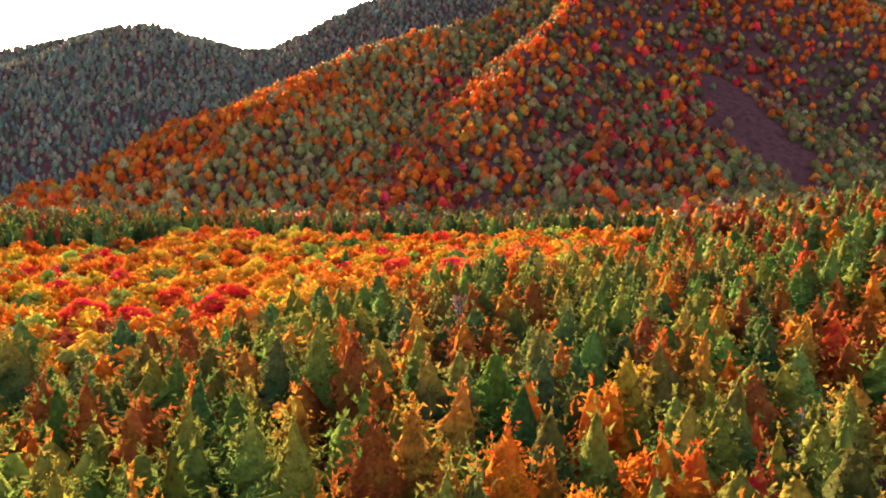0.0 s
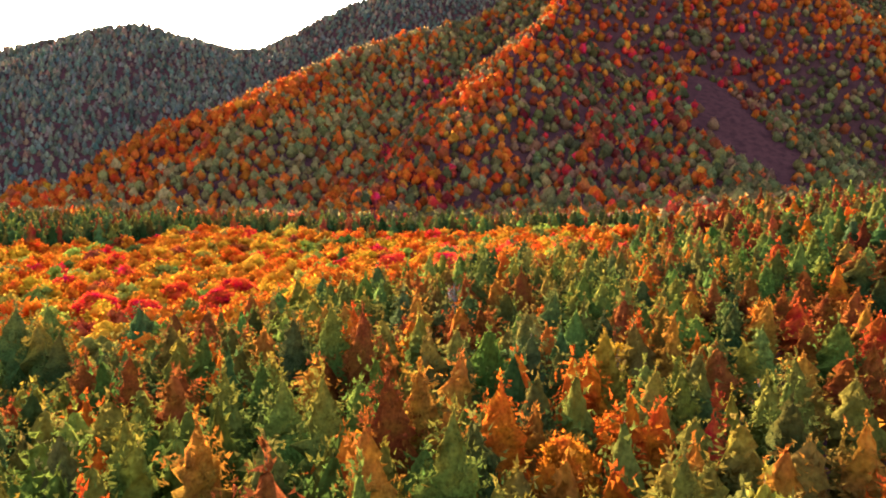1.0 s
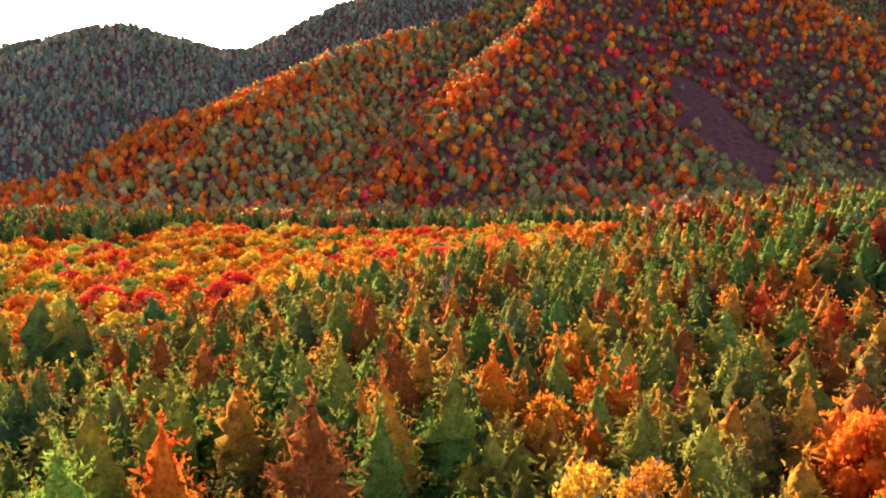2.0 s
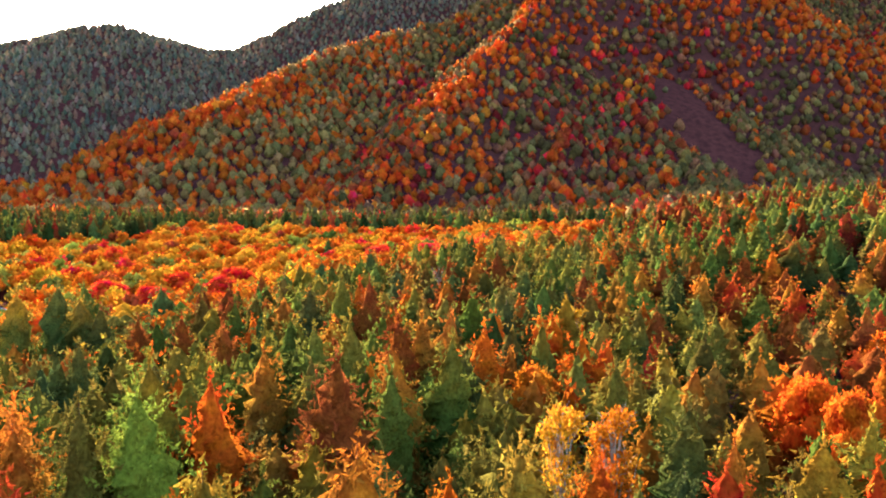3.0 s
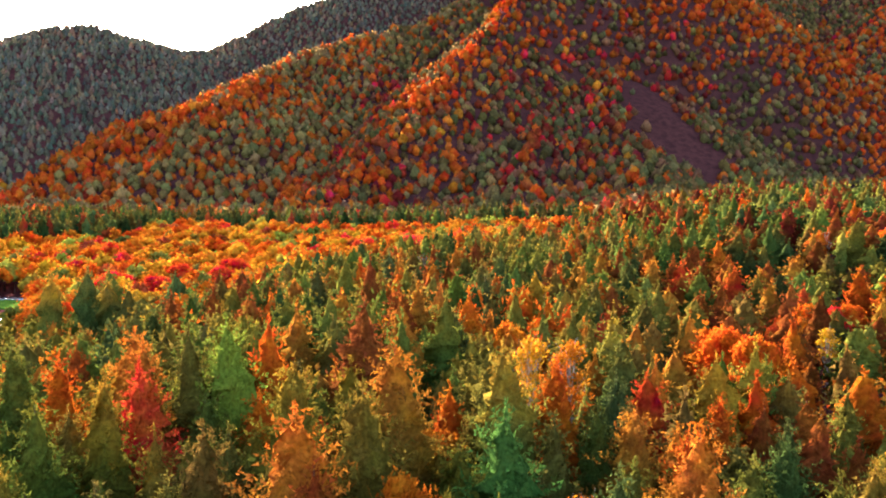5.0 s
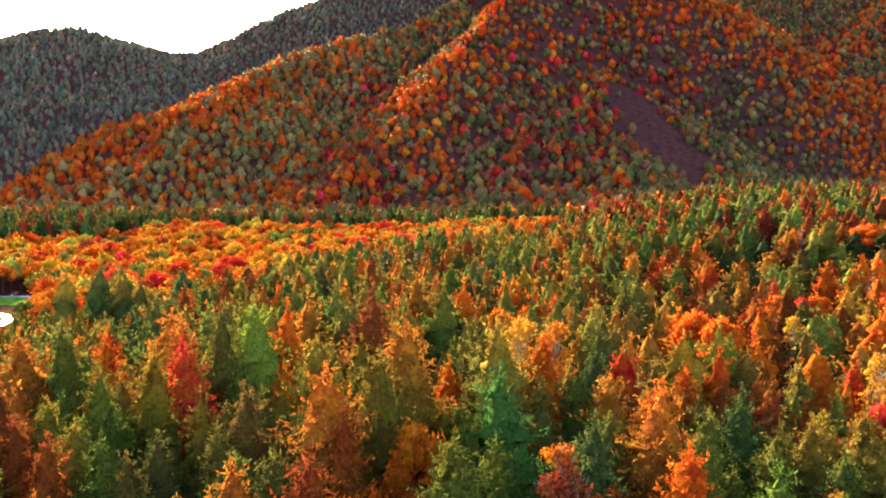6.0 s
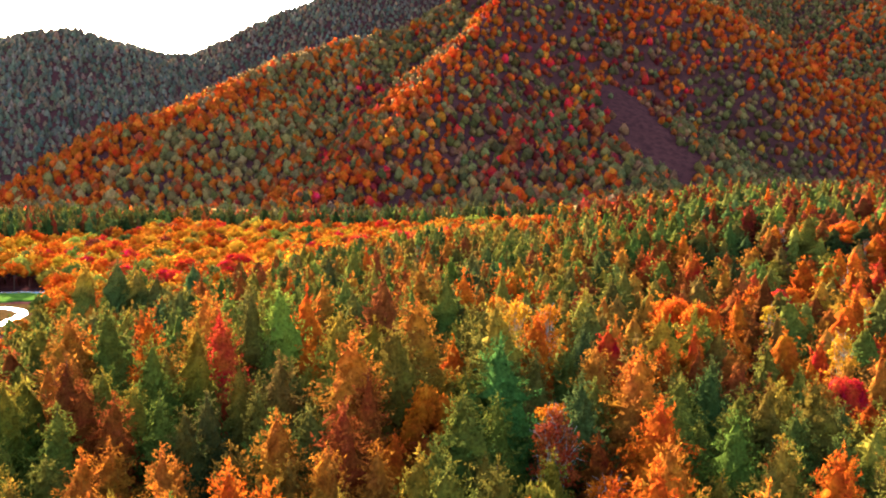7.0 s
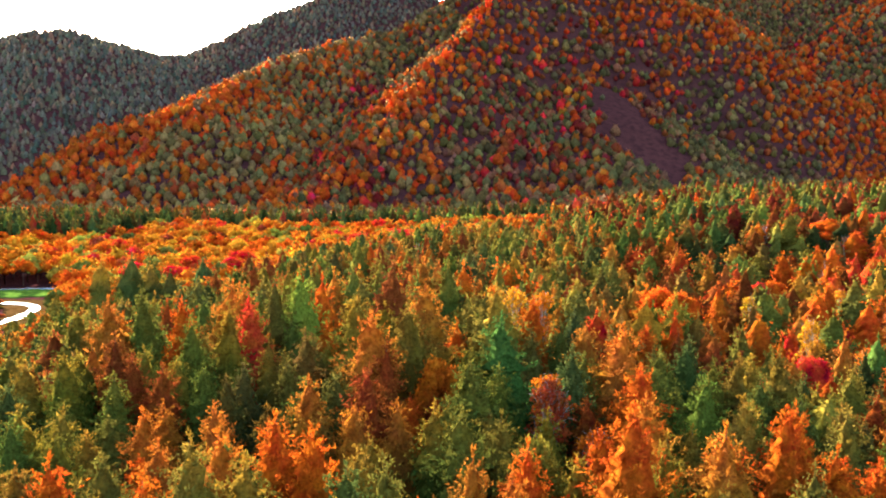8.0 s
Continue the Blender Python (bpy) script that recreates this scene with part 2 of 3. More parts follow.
def larch_shape(seed, height, radius, tiers, sides, count, size, fine=True, notch=0.42, widest=None):
    """A larch: a dense cone of drooping tiers, each with its own limbs, set all over with needle sprays and topped by a slim leader."""
    r = np.random.default_rng(seed)
    depth = height * 0.80
    bend = r.normal(0, 0.28, 2)
    lean = r.uniform(0, 6.28)
    power = r.uniform(0.58, 0.80) if fine else r.uniform(0.44, 0.60)
    widest = widest or r.uniform(0.44, 0.60)
    limbs, phase, reach = r.integers(4, 8, tiers + 2), r.uniform(0, 6.28, tiers + 2), r.uniform(0.84, 1.12, tiers + 2)
    dip = r.normal(0, 0.30, (tiers + 2, 8))

    def profile(v):
        return radius * np.minimum(1.0, v / widest) ** power * (1 - 0.40 * np.clip((v - 0.78) / 0.22, 0, 1)) + 0.05

    def hull(v, az):
        u = np.clip(v, 0, 1) * tiers + 0.30 * np.sin(3 * az + lean)
        k = np.clip(np.floor(u).astype(int), 0, tiers)
        f = u - np.floor(u)
        swell = 1 + 0.19 * np.cos(limbs[k] * az + phase[k]) + 0.09 * np.sin(2 * az + lean + 4 * v)
        return profile(v) * (1 - notch + notch * 1.25 * f) * swell * reach[k], k, f

    def facing(az, k, v, lift):
        """Outward and up, with each limb turned a little its own way."""
        turn = dip[k, (az * 8 / 6.2832).astype(int) % 8]
        return unit(np.stack([np.cos(az + turn), np.sin(az + turn), lift + turn], 1))

    # the dense body of the crown
    steps = np.array([0.0] + [(k + f) / tiers for k in range(tiers) for f in (0.12, 0.90)])
    ring = np.linspace(0, 2 * np.pi, sides, endpoint=False)
    az, v = np.tile(ring, len(steps)) + np.repeat(np.arange(len(steps)) % 2 * np.pi / sides, sides), np.repeat(steps, sides)
    rad, k, f = hull(v, az)
    rad = rad * (0.66 if fine else 0.68) * (1 + r.normal(0, 0.13, len(v))) * np.where(v == 0, 0.1, 1)
    body = np.stack([np.cos(az) * rad + bend[0] * (1 - v), np.sin(az) * rad + bend[1] * (1 - v), height - 1.2 - v * (depth - 1.2) + r.normal(0, 0.05, len(v))], 1)
    rows = len(steps)
    quads = np.array([(j * sides + i, j * sides + (i + 1) % sides, (j + 1) * sides + (i + 1) % sides, (j + 1) * sides + i) for j in range(rows - 1) for i in range(sides)])
    # tip colour grows towards the top and tier edges: sunlit tops painted in
    body_tips = np.clip(1.15 - 2.4 * v, 0, 1) * r.uniform(0.5, 1.0, len(v)) + 0.25 * f * r.uniform(0, 1, len(v))
    core = (body, halves(quads[:, ::-1]), facing(az, k, v, 0.55 - 0.25 * f))
    # needle sprays, tuft by tuft
    per = 9 if fine else 4
    tufts = count // per
    count = tufts * per
    v = np.clip(r.uniform(0, 1, tufts) ** 0.62, 0.01, 1.0)
    az = r.uniform(0, 6.2832, tufts)
    rad, k, f = hull(v, az)
    rad = rad * r.uniform(0.66, 1.0, tufts)
    # upper tufts and tier edges get the same painted sunlight
    tip_tone = np.clip(1.1 - 2.5 * v, 0, 1) * r.uniform(0.45, 1.0, tufts) + 0.40 * np.clip((f - 0.5) / 0.5, 0, 1) * r.uniform(0, 1, tufts)
    face = unit(facing(az, k, v, 0.62 - 0.3 * f) + r.normal(0, 0.30, (tufts, 3)))
    heart = np.stack([np.cos(az) * rad + bend[0] * (1 - v), np.sin(az) * rad + bend[1] * (1 - v), height - 0.5 - v * (depth - 0.5)], 1)
    ray = np.stack([np.cos(az), np.sin(az), np.zeros(tufts)], 1)
    stem = unit(ray * 0.9 + np.array([0, 0, 1]) * (0.8 - 0.85 * v)[:, None])
    v, tip_tone, face, heart, stem = (np.repeat(q, per, 0) for q in (v, tip_tone, face, heart, stem))
    along = r.uniform(-1.0, 1.0, (count, 1))
    base = heart + stem * along * size * (1.5 if fine else 1.2) + r.normal(0, size * 0.34, heart.shape)
    way = stem * 0.55 + r.normal(0, 0.55, base.shape)
    way = unit(way - 0.55 * face * (way * face).sum(1, keepdims=True))
    length = size * r.uniform(0.6, 1.4, count)
    tips = np.clip(tip_tone + 0.12 * along[:, 0], 0, 1)
    n = 18 if fine else 5
    base = np.concatenate([base, np.stack([r.normal(0, 0.08, n) + bend[0], r.normal(0, 0.08, n) + bend[1], height - r.uniform(0.0, 1.5, n)], 1)])
    way = np.concatenate([way, unit(np.stack([r.normal(0, 0.5, n), r.normal(0, 0.5, n), np.ones(n)], 1))])
    length = np.concatenate([length, size * r.uniform(0.8, 1.3, n)])
    face = np.concatenate([face, unit(r.normal(size=(n, 3)) + np.array([0, 0, 1]))])
    tips = np.concatenate([np.clip(tips, 0, 1), np.ones(n)])
    crown = sprays(base, way, length, length * (r.uniform(0.34, 0.60, len(length)) if fine else r.uniform(0.4, 0.7, len(length))), r, face, 1.0, 0.55)
    crown, tips = mass([crown, core]), np.concatenate([np.repeat(tips, 3), body_tips])
    spine = [(bend[0] * q * q, bend[1] * q * q, height * q) for q in (-0.03, 0.05, 0.35, 0.7, 0.97)]
    wood = [tube(spine if fine else spine[::2], [0.24, 0.19, 0.14, 0.08, 0.015][:: 1 if fine else 2], 6 if fine else 4)]
    if fine:
        for q in range(12):
            a, low = r.uniform(0, 6.28), height * r.uniform(0.13, 0.3)
            out = radius * r.uniform(0.4, 0.8)
            wood.append(tube([(0, 0, low), (math.cos(a) * out * 0.5, math.sin(a) * out * 0.5, low - 0.1), (math.cos(a) * out, math.sin(a) * out, low + 0.1)], [0.05, 0.035, 0.01], 3))
    return crown, tips, join(wood)


def broad_shape(seed, height, radius, lobes, per, size, bare=0.0, fine=True):
    """A broadleaf tree: forked limbs that carry rounded lobes of leaves, with gaps between."""
    r = np.random.default_rng(seed)
    base, way, length, tips, wood, outs, cores = [], [], [], [], [], [], []
    fork = height * 0.38
    wood.append(tube([(0, 0, -0.4), (0.05, 0, 0.3), (0.1, 0.06, fork), (0.0, 0.1, height * 0.8)], [0.26, 0.2, 0.14, 0.03], 6 if fine else 4))
    for k in range(lobes):
        az = k * 2.39996 + r.normal(0, 0.3)
        q = math.sqrt((k + 0.4) / lobes)
        c = np.array([math.cos(az) * radius * 0.72 * q, math.sin(az) * radius * 0.72 * q, height * (0.84 - 0.30 * q * q) + r.normal(0, 0.05 * height)])
        size_l = radius * r.uniform(0.34, 0.52)
        d = unit(r.normal(size=(per, 3)) + np.array([0, 0, 0.35]))
        base.append(c + d * np.array([1, 1, 0.8]) * size_l * r.uniform(0.6 if not bare else 0.3, 1.05, (per, 1)))
        way.append(unit(d * 0.5 + r.normal(0, 0.7, d.shape)))
        length.append(size * r.uniform(0.7, 1.3, per))
        tips.append(np.clip(0.4 + 0.6 * d[:, 2] + r.normal(0, 0.2, per), 0, 1))
        outs.append(unit(d + unit(c - np.array([0, 0, height * 0.5])) * 0.4))
        if not bare:
            ball = [(math.sin(e) * size_l * 0.66, max(math.cos(e), 0.08) * size_l * 0.82) for e in ((-1.3, -0.6, 0.1, 0.8, 1.5) if fine else (-1.2, 0.1, 1.5))]
            cores.append(lump(c, ball, 7 if fine else 4, r, 0.12))
        if fine or k % 3 == 0:
            wood.append(tube([(0.08, 0.04, fork * r.uniform(0.6, 1.1)), c * np.array([0.55, 0.55, 0.8]), c + np.array([0, 0, size_l * (0.3 + bare)])], [0.09, 0.06, 0.012], 4 if fine else 3))
        if bare:
            for _ in range(5):
                e = c + unit(r.normal(size=3) + np.array([0, 0, 0.8])) * size_l * 1.5
                wood.append(tube([c * np.array([0.8, 0.8, 0.92]), c * 0.5 + e * 0.5, e], [0.035, 0.02, 0.006], 3))
    base, way, length, tips, outs = (np.concatenate(q) for q in (base, way, length, tips, outs))
    keep = r.uniform(size=len(base)) > bare
    base, way, length, tips, outs = base[keep], way[keep], length[keep], tips[keep], outs[keep]
    crown = mass([sprays(base, way, length, length * r.uniform(0.6, 1.0, len(length)), r, outs)] + cores)
    tips = np.repeat(tips, 3)
    return crown, np.concatenate([tips, np.full(len(crown[0]) - len(tips), 0.4)]), join(wood)


def hill_shape(seed, count, pointed):
    """A far crown, 1 m wide and about 1 m high: a rounded or pointed mass, set with tufts of leaves all over."""
    r = np.random.default_rng(seed)
    if pointed:
        rings = [(0.05, 0.40), (0.45, 0.34), (0.95, 0.03)]
    else:
        rings = [(0.02, 0.26), (0.30, 0.38), (0.60, 0.34), (0.84, 0.14)]
    core = lump(np.zeros(3), rings, 5, r, 0.22)
    if not pointed:
        core = mass([core, lump(np.array([0.24, 0.05, 0.30]), [(-0.2, 0.14), (0.02, 0.26), (0.28, 0.12)], 5, r, 0.2)])
    spot = r.integers(len(core[0]), size=count)
    mix = r.uniform(0, 1, (count, 1))
    base = core[0][spot] * mix + core[0][(spot + r.integers(1, 5, count)) % len(core[0])] * (1 - mix)
    out = unit(core[2][spot] + np.array([0, 0, 0.3]))
    way = unit(out * 0.8 + r.normal(0, 0.6, out.shape))
    size = r.uniform(0.12, 0.30, count)
    crown = sprays(base + out * 0.03, way, size, size * 0.7, r, out, 1.0)
    tips = np.concatenate([np.repeat(np.clip(out[:, 2], 0, 1), 3), np.full(len(core[0]), 0.4)])
    crown = mass([crown, core])
    if pointed:
        return crown, tips, None
    cap = np.arange(15, 20) + 3 * count
    lid = np.array([(cap[0], cap[k], cap[k + 1]) for k in range(1, 4)])
    return (crown[0], np.concatenate([crown[1], lid]), crown[2]), tips, None


def point_float(me, name, values):
    at = me.attributes.new(name, "FLOAT", "POINT")
    at.data.foreach_set("value", np.ascontiguousarray(values, np.float32))


def soft_normals(me, normals):
    at = me.attributes.new("custom_normal", "FLOAT_VECTOR", "POINT")
    at.data.foreach_set("vector", np.ascontiguousarray(normals, np.float32).ravel())


def crown_mesh(name, shape, leaf):
    (v, f, normals), tips, _ = shape
    me = bpy.data.meshes.new(name)
    fill_mesh(me, v, f)
    soft_normals(me, normals)
    point_float(me, "tip", tips)
    me.materials.append(leaf)
    return me


def wood_mesh(name, shape, bark):
    v, f = shape[2]
    me = bpy.data.meshes.new(name)
    fill_mesh(me, v, f)
    me.materials.append(bark)
    return me


def wood_of(name, label, shapes, rows, leaf, bark, category="trees"):
    """Many trees as one mesh. Rows: kind of shape, x, y, z, width scale, height scale, turn, tint."""
    V, F, T, C, M, N, base = [], [], [], [], [], [], 0
    for kind, x, y, z, sw, sh, turn, tint in rows:
        (v, f, normals), tips, trunk = shapes[kind]
        ca, sa = math.cos(turn), math.sin(turn)
        for part, (pv, pf) in enumerate(((v, f), trunk) if trunk is not None else ((v, f),)):
            q = np.empty_like(pv)
            q[:, 0] = (pv[:, 0] * ca - pv[:, 1] * sa) * sw + x
            q[:, 1] = (pv[:, 0] * sa + pv[:, 1] * ca) * sw + y
            q[:, 2] = pv[:, 2] * sh + z
            V.append(q)
            if part == 0:
                N.append(np.stack([normals[:, 0] * ca - normals[:, 1] * sa, normals[:, 0] * sa + normals[:, 1] * ca, normals[:, 2]], 1))
            else:
                N.append(unit((pv - pv.mean(0)) * np.array([1, 1, 0]) @ np.array([[ca, sa, 0], [-sa, ca, 0], [0, 0, 1]])))
            F.append(pf + base)
            T.append(tips if part == 0 else np.zeros(len(pv)))
            C.append(np.broadcast_to(np.array(tint), (len(pv), 4)))
            M.append(np.full(len(pf), part, np.int32))
            base += len(pv)
    me = bpy.data.meshes.new(name)
    fill_mesh(me, np.concatenate(V), np.concatenate(F))
    soft_normals(me, np.concatenate(N))
    point_float(me, "tip", np.concatenate(T))
    at = me.attributes.new("tint", "FLOAT_COLOR", "POINT")
    at.data.foreach_set("color", np.ascontiguousarray(np.concatenate(C), np.float32).ravel())
    me.materials.append(leaf)
    me.materials.append(bark)
    me.polygons.foreach_set("material_index", np.concatenate(M))
    return tagged(new(name, me), label, category, kind="stuff")


# tints of leaves and needles
GREEN, DEEP, OLIVE = (0.086, 0.122, 0.020), (0.052, 0.080, 0.020), (0.126, 0.120, 0.020)
GOLD, AMBER, ORANGE = (0.50, 0.22, 0.012), (0.45, 0.118, 0.008), (0.48, 0.080, 0.006)
RUST, RED, WINE = (0.21, 0.040, 0.012), (0.54, 0.024, 0.014), (0.14, 0.014, 0.012)
LIME, LEAF = (0.22, 0.25, 0.03), (0.080, 0.15, 0.030)


def vary(r, tint, turned=1.0):
    """A tint a little varied, with how far the tips go to their brighter colour."""
    c = np.clip(np.array(tint) * r.uniform(0.62, 1.0) * r.uniform(0.88, 1.14, 3), 0.004, 0.8)
    return (*(float(v) for v in c), float(r.uniform(0.1, 1.0) ** 1.4 * 1.25) * turned)


def larch_tint(tint):
    """Needles keep some olive in the body of the crown, and the tips turn first; the dark body and bright tips also
    paint shade and sunlight.
    """
    c = np.array(tint[:3])
    lit = tint[3] * 0.6
    if c[0] > c[1] * 1.35:
        share, body = (0.60, (0.15, 0.058, 0.008)) if c[1] < c[0] * 0.21 else (0.40, (0.085, 0.094, 0.018))
        c, lit = c * share + np.array(body) * (1 - share), tint[3] * 0.5 + (0.6 if c[0] > 0.26 else 0)
    return (*(float(v) for v in c * 0.70), lit)


# tints of the right-hand wood: autumn reds and rust, plus painted dimness
SHADY = []


def pick(r, table):
    """One tint of a table of (share, tint), a little varied."""
    q = r.uniform() * sum(s for s, _ in table)
    for share, tint in table:
        q -= share
        if q <= 0:
            break
    return vary(r, tint, 0.6 if table is SHADY else 1.0)


def left_edge(y):
    return -6 - 0.69 * (y + 99.5)


def right_edge(y):
    return 12 + 0.40 * (y + 99.5)


# ---- sowing ----
PLANTED = []                                     # x, y, clearance of every tree so far


def near_planted(x, y, room):
    return any((x - a) ** 2 + (y - b) ** 2 < (room * c) ** 2 for a, b, c in PLANTED)


LARCH = [larch_shape(100 + k, 18.0, 3.55 + 0.3 * (k % 3), 9, 10, 3200, 0.39) for k in range(7)]
LIGHT_LARCH = [larch_shape(110 + k, 18.0, 3.55 + 0.3 * (k % 3), 8, 9, 1100, 0.49) for k in range(5)]
MAPLE = [broad_shape(200 + k, 12.0, 3.7, 16, 170, 0.36) for k in range(3)]
BIRCH = [broad_shape(210 + k, 15.0, 2.5, 13, 170, 0.32, 0.3) for k in range(3)]
BARE = [broad_shape(215 + k, 15.0, 2.4, 11, 60, 0.32, 0.8) for k in range(2)]
PINE = [larch_shape(220 + k, 17.0, 4.4, 5, 12, 1800, 0.5, True, 0.55, 0.35) for k in range(2)]
SHRUB = [broad_shape(230 + k, 6.0, 2.6, 10, 150, 0.32) for k in range(2)]
KINDS = {
    "larch": (LARCH, NEEDLES, BARK, 18.0, "larches of the wood"),
    "light_larch": (LIGHT_LARCH, NEEDLES, BARK, 18.0, "larches of the wood"),
    "maple": (MAPLE, LEAVES, BARK, 12.0, "maples of the wood"),
    "birch": (BIRCH, LEAVES, PALE_BARK, 15.0, "birches of the wood"),
    "bare_birch": (BARE, LEAVES, PALE_BARK, 15.0, "birches of the wood"),
    "pine": (PINE, NEEDLES, BARK, 17.0, "pines of the wood"),
    "shrub": (SHRUB, LEAVES, BARK, 6.0, "shrubs under the trees"),
}
MESHES = {kind: ([crown_mesh(kind + "_crown", q, leaf) for q in shapes], [wood_mesh(kind + "_trunk", q, bark) for q in shapes])
          for kind, (shapes, leaf, bark, full, group) in KINDS.items()}


def plant(kind, k, x, y, height, wide, turn, tint):
    """One tree: trunk and crown under an Empty at its foot."""
    shapes, leaf, bark, full, group = KINDS[kind]
    word = tint_word(tint)
    tint = (0.32, 0.032, 0.012, 0.6) if kind == "larch" and word == "scarlet" else larch_tint(tint) if kind == "larch" else tint
    crowns, woods = MESHES["light_larch" if kind == "larch" and y > 22 else kind]
    tree = tagged(new("shrub" if kind == "shrub" else kind.replace("bare_", "") + "_tree"), LABELS[kind].format(word), "shrub" if kind == "shrub" else "tree", group)
    tree.matrix_world = pose(x, y, float(land(x, y)), 0, 0, turn) @ Matrix.Diagonal((wide, wide, height / full, 1))
    for part, me in (("trunk", woods[k % len(woods)]), ("crown", crowns[k % len(crowns)])):
        ob = new(part, me)
        ob.parent = tree
        ob.color = tint
    return tree


LABELS = {
    "larch": "{} larch tree standing in a dense autumn wood",
    "maple": "{} maple tree with a broad rounded autumn crown",
    "birch": "{} birch with pale trunk and thinning leaves",
    "bare_birch": "nearly bare birch with pale trunk and few {} leaves",
    "pine": "{} pine tree with tiered crown above the wood",
    "shrub": "{} leafy shrub growing below the larches",
}


def tint_word(t):
    red, green = t[0], t[1]
    if green > red * 1.2:
        return "dark green" if green < 0.085 else "green"
    if green > red * 0.7:
        return "olive green"
    if green < red * 0.12:
        return "scarlet"
    if red < 0.28:
        return "rust-brown"
    return "orange" if green < red * 0.38 else "golden yellow"


r = np.random.default_rng(3)
# darkened green, olive and rust; in SHADY they paint the right side dimmer
DUSK, UMBER, MAROON = (0.030, 0.052, 0.014), (0.085, 0.058, 0.013), (0.130, 0.024, 0.009)
SHADY += [(4, GREEN), (3, DUSK), (3, OLIVE), (6, ORANGE), (6, RUST), (3, MAROON), (2.0, RED), (4, AMBER)]
TINTS = [(7.5, GREEN), (4.5, DEEP), (3.5, OLIVE), (2.0, AMBER), (1.6, ORANGE), (1.6, RUST)]


def clearing(x, y):
    """The open ground along the stream."""
    q = min(max(((x + 138) * -60 + (y - 100) * 105) / (60 ** 2 + 105 ** 2), 0), 1)
    return math.hypot(x + 138 + 60 * q, y - 100 - 105 * q) < 15


def belt(x, y):
    """Where the valley floor carries maples instead of larches."""
    if x < -228 and y > 335 + 0.3 * (x + 228):
        return False
    return x < 8 and max(128, 136 + 1.5 * (x + 80)) < y < 392


# trees that stand out: kind, tint, then x, y and height of the top over the plain (0: as tall as its kind grows)
KEY_TREES = []


def stand(kind, tint, *places):
    KEY_TREES.append((kind, tint, places))


stand("bare_birch", AMBER, (19.9, 104.1, 9.5), (111.4, 204.6, 0), (88.6, 154.3, 0))
stand("bare_birch", RUST, (87.6, 218.3, 0), (43.7, 51.8, 0), (-32.7, 156.1, 0))
stand("birch", AMBER, (9.9, -17.2, 14.2), (5.2, 34.2, 20.6), (6, -1.4, 0), (61.4, 49.3, 0))
stand("birch", GOLD, (0.8, 29.8, 22), (59.5, 160.5, 5.6), (52.2, 50.5, 14), (0.2, 107.4, 15), (54.4, 101, 0), (80, 116.4, 0))
stand("birch", RUST, (5.7, -12, 17.9))
stand("larch", AMBER, (-16.4, 42.9, 21.8), (-10.6, 7.2, 24), (-36.5, 12, 22.2), (14.8, 31.3, 17.2), (-58, 14.6, 19.7), (-40.3, 16.2, 21.9), (-32, 45.8, 19.8), (-14.2, -7.7, 22.6), (-12.8, -24.4, 17), (-26.2, -25.7, 16.8), (14.1, -1.6, 20.3), (19.7, -32.8, 18.5))
stand("larch", AMBER, (-18.6, 66.2, 19.6), (25.2, -45.7, 0), (9.4, -47.7, 0), (10.5, 8.5, 18.6), (-21.4, -23.5, 14.6), (-21.8, -36, 17.7), (-0.8, -39, 18.2))
stand("larch", DEEP, (-29, -9.1, 16.4), (8.4, -6.9, 19), (23.5, 10.2, 15.5), (-12, 104.2, 18.6), (-62.8, 59.1, 0), (29.6, 32.3, 0), (9.4, 21.7, 0), (19.3, 194, 0), (-43.8, 95.7, 0), (-120, 138.1, 0), (-91.8, 108.7, 0), (67.2, 202.5, 19.4))
stand("larch", DEEP, (50.9, 145.6, 11.9), (11.5, 33.6, 19.5), (-106.7, 300, 4.5))
stand("larch", GOLD, (21, 29, 18.7))
stand("larch", GREEN, (-11.8, 48.8, 21.3), (-41.4, 69.3, 17.4), (-53.7, 17, 20.6), (-37.5, -3.6, 20.5), (-2.1, -14.2, 19.4), (21.3, -12.1, 17.3), (-15.2, 37, 20.6), (-41.5, 51, 17.8), (-37.8, 93.4, 20.4), (32.9, 197.1, 15), (-34.2, 27.7, 22.9), (-25.4, 57.8, 21))
stand("larch", GREEN, (-40.3, 76.7, 16.5), (-55.5, 91.9, 16.2), (-1.9, -31.1, 0), (-8.3, -45.9, 0), (-6.4, -43.3, 0), (-15.8, -44.8, 0), (-21.8, -42.3, 0), (-27.3, -43.5, 0), (-27.4, -47.8, 0), (-53.7, -12.4, 0), (-48.7, -12.7, 0), (-32.4, 64.6, 0))
stand("larch", GREEN, (-5.9, 141.9, 0), (21.2, 212.3, 19), (26.1, 35.3, 18.8), (29.5, 43, 15), (-36.6, -29.8, 15), (-10, -30.5, 16), (43.7, 204, 19.9))
stand("larch", LEAF, (0.5, -2.8, 21.6))
stand("larch", LIME, (-30.4, 16.5, 23.6))
stand("larch", OLIVE, (7.8, 79.5, 17.2), (-32.1, 14, 23.2), (-11.3, -0.6, 22.4), (-18.7, 4.2, 22.9), (-35.1, 2.3, 21.3), (25.6, 3.2, 15.5), (35.2, 7.4, 16), (5.6, 47, 19.3), (23.5, 76.8, 11.7), (2.2, 139, 18.8), (-3.2, 23, 20.6), (4.5, 77.3, 18))
stand("larch", OLIVE, (-7.8, -51.4, 0), (21.6, 90.2, 0), (-0.4, 12.1, 22.9), (26.7, -30.7, 15), (-9.8, 185.8, 15.3))
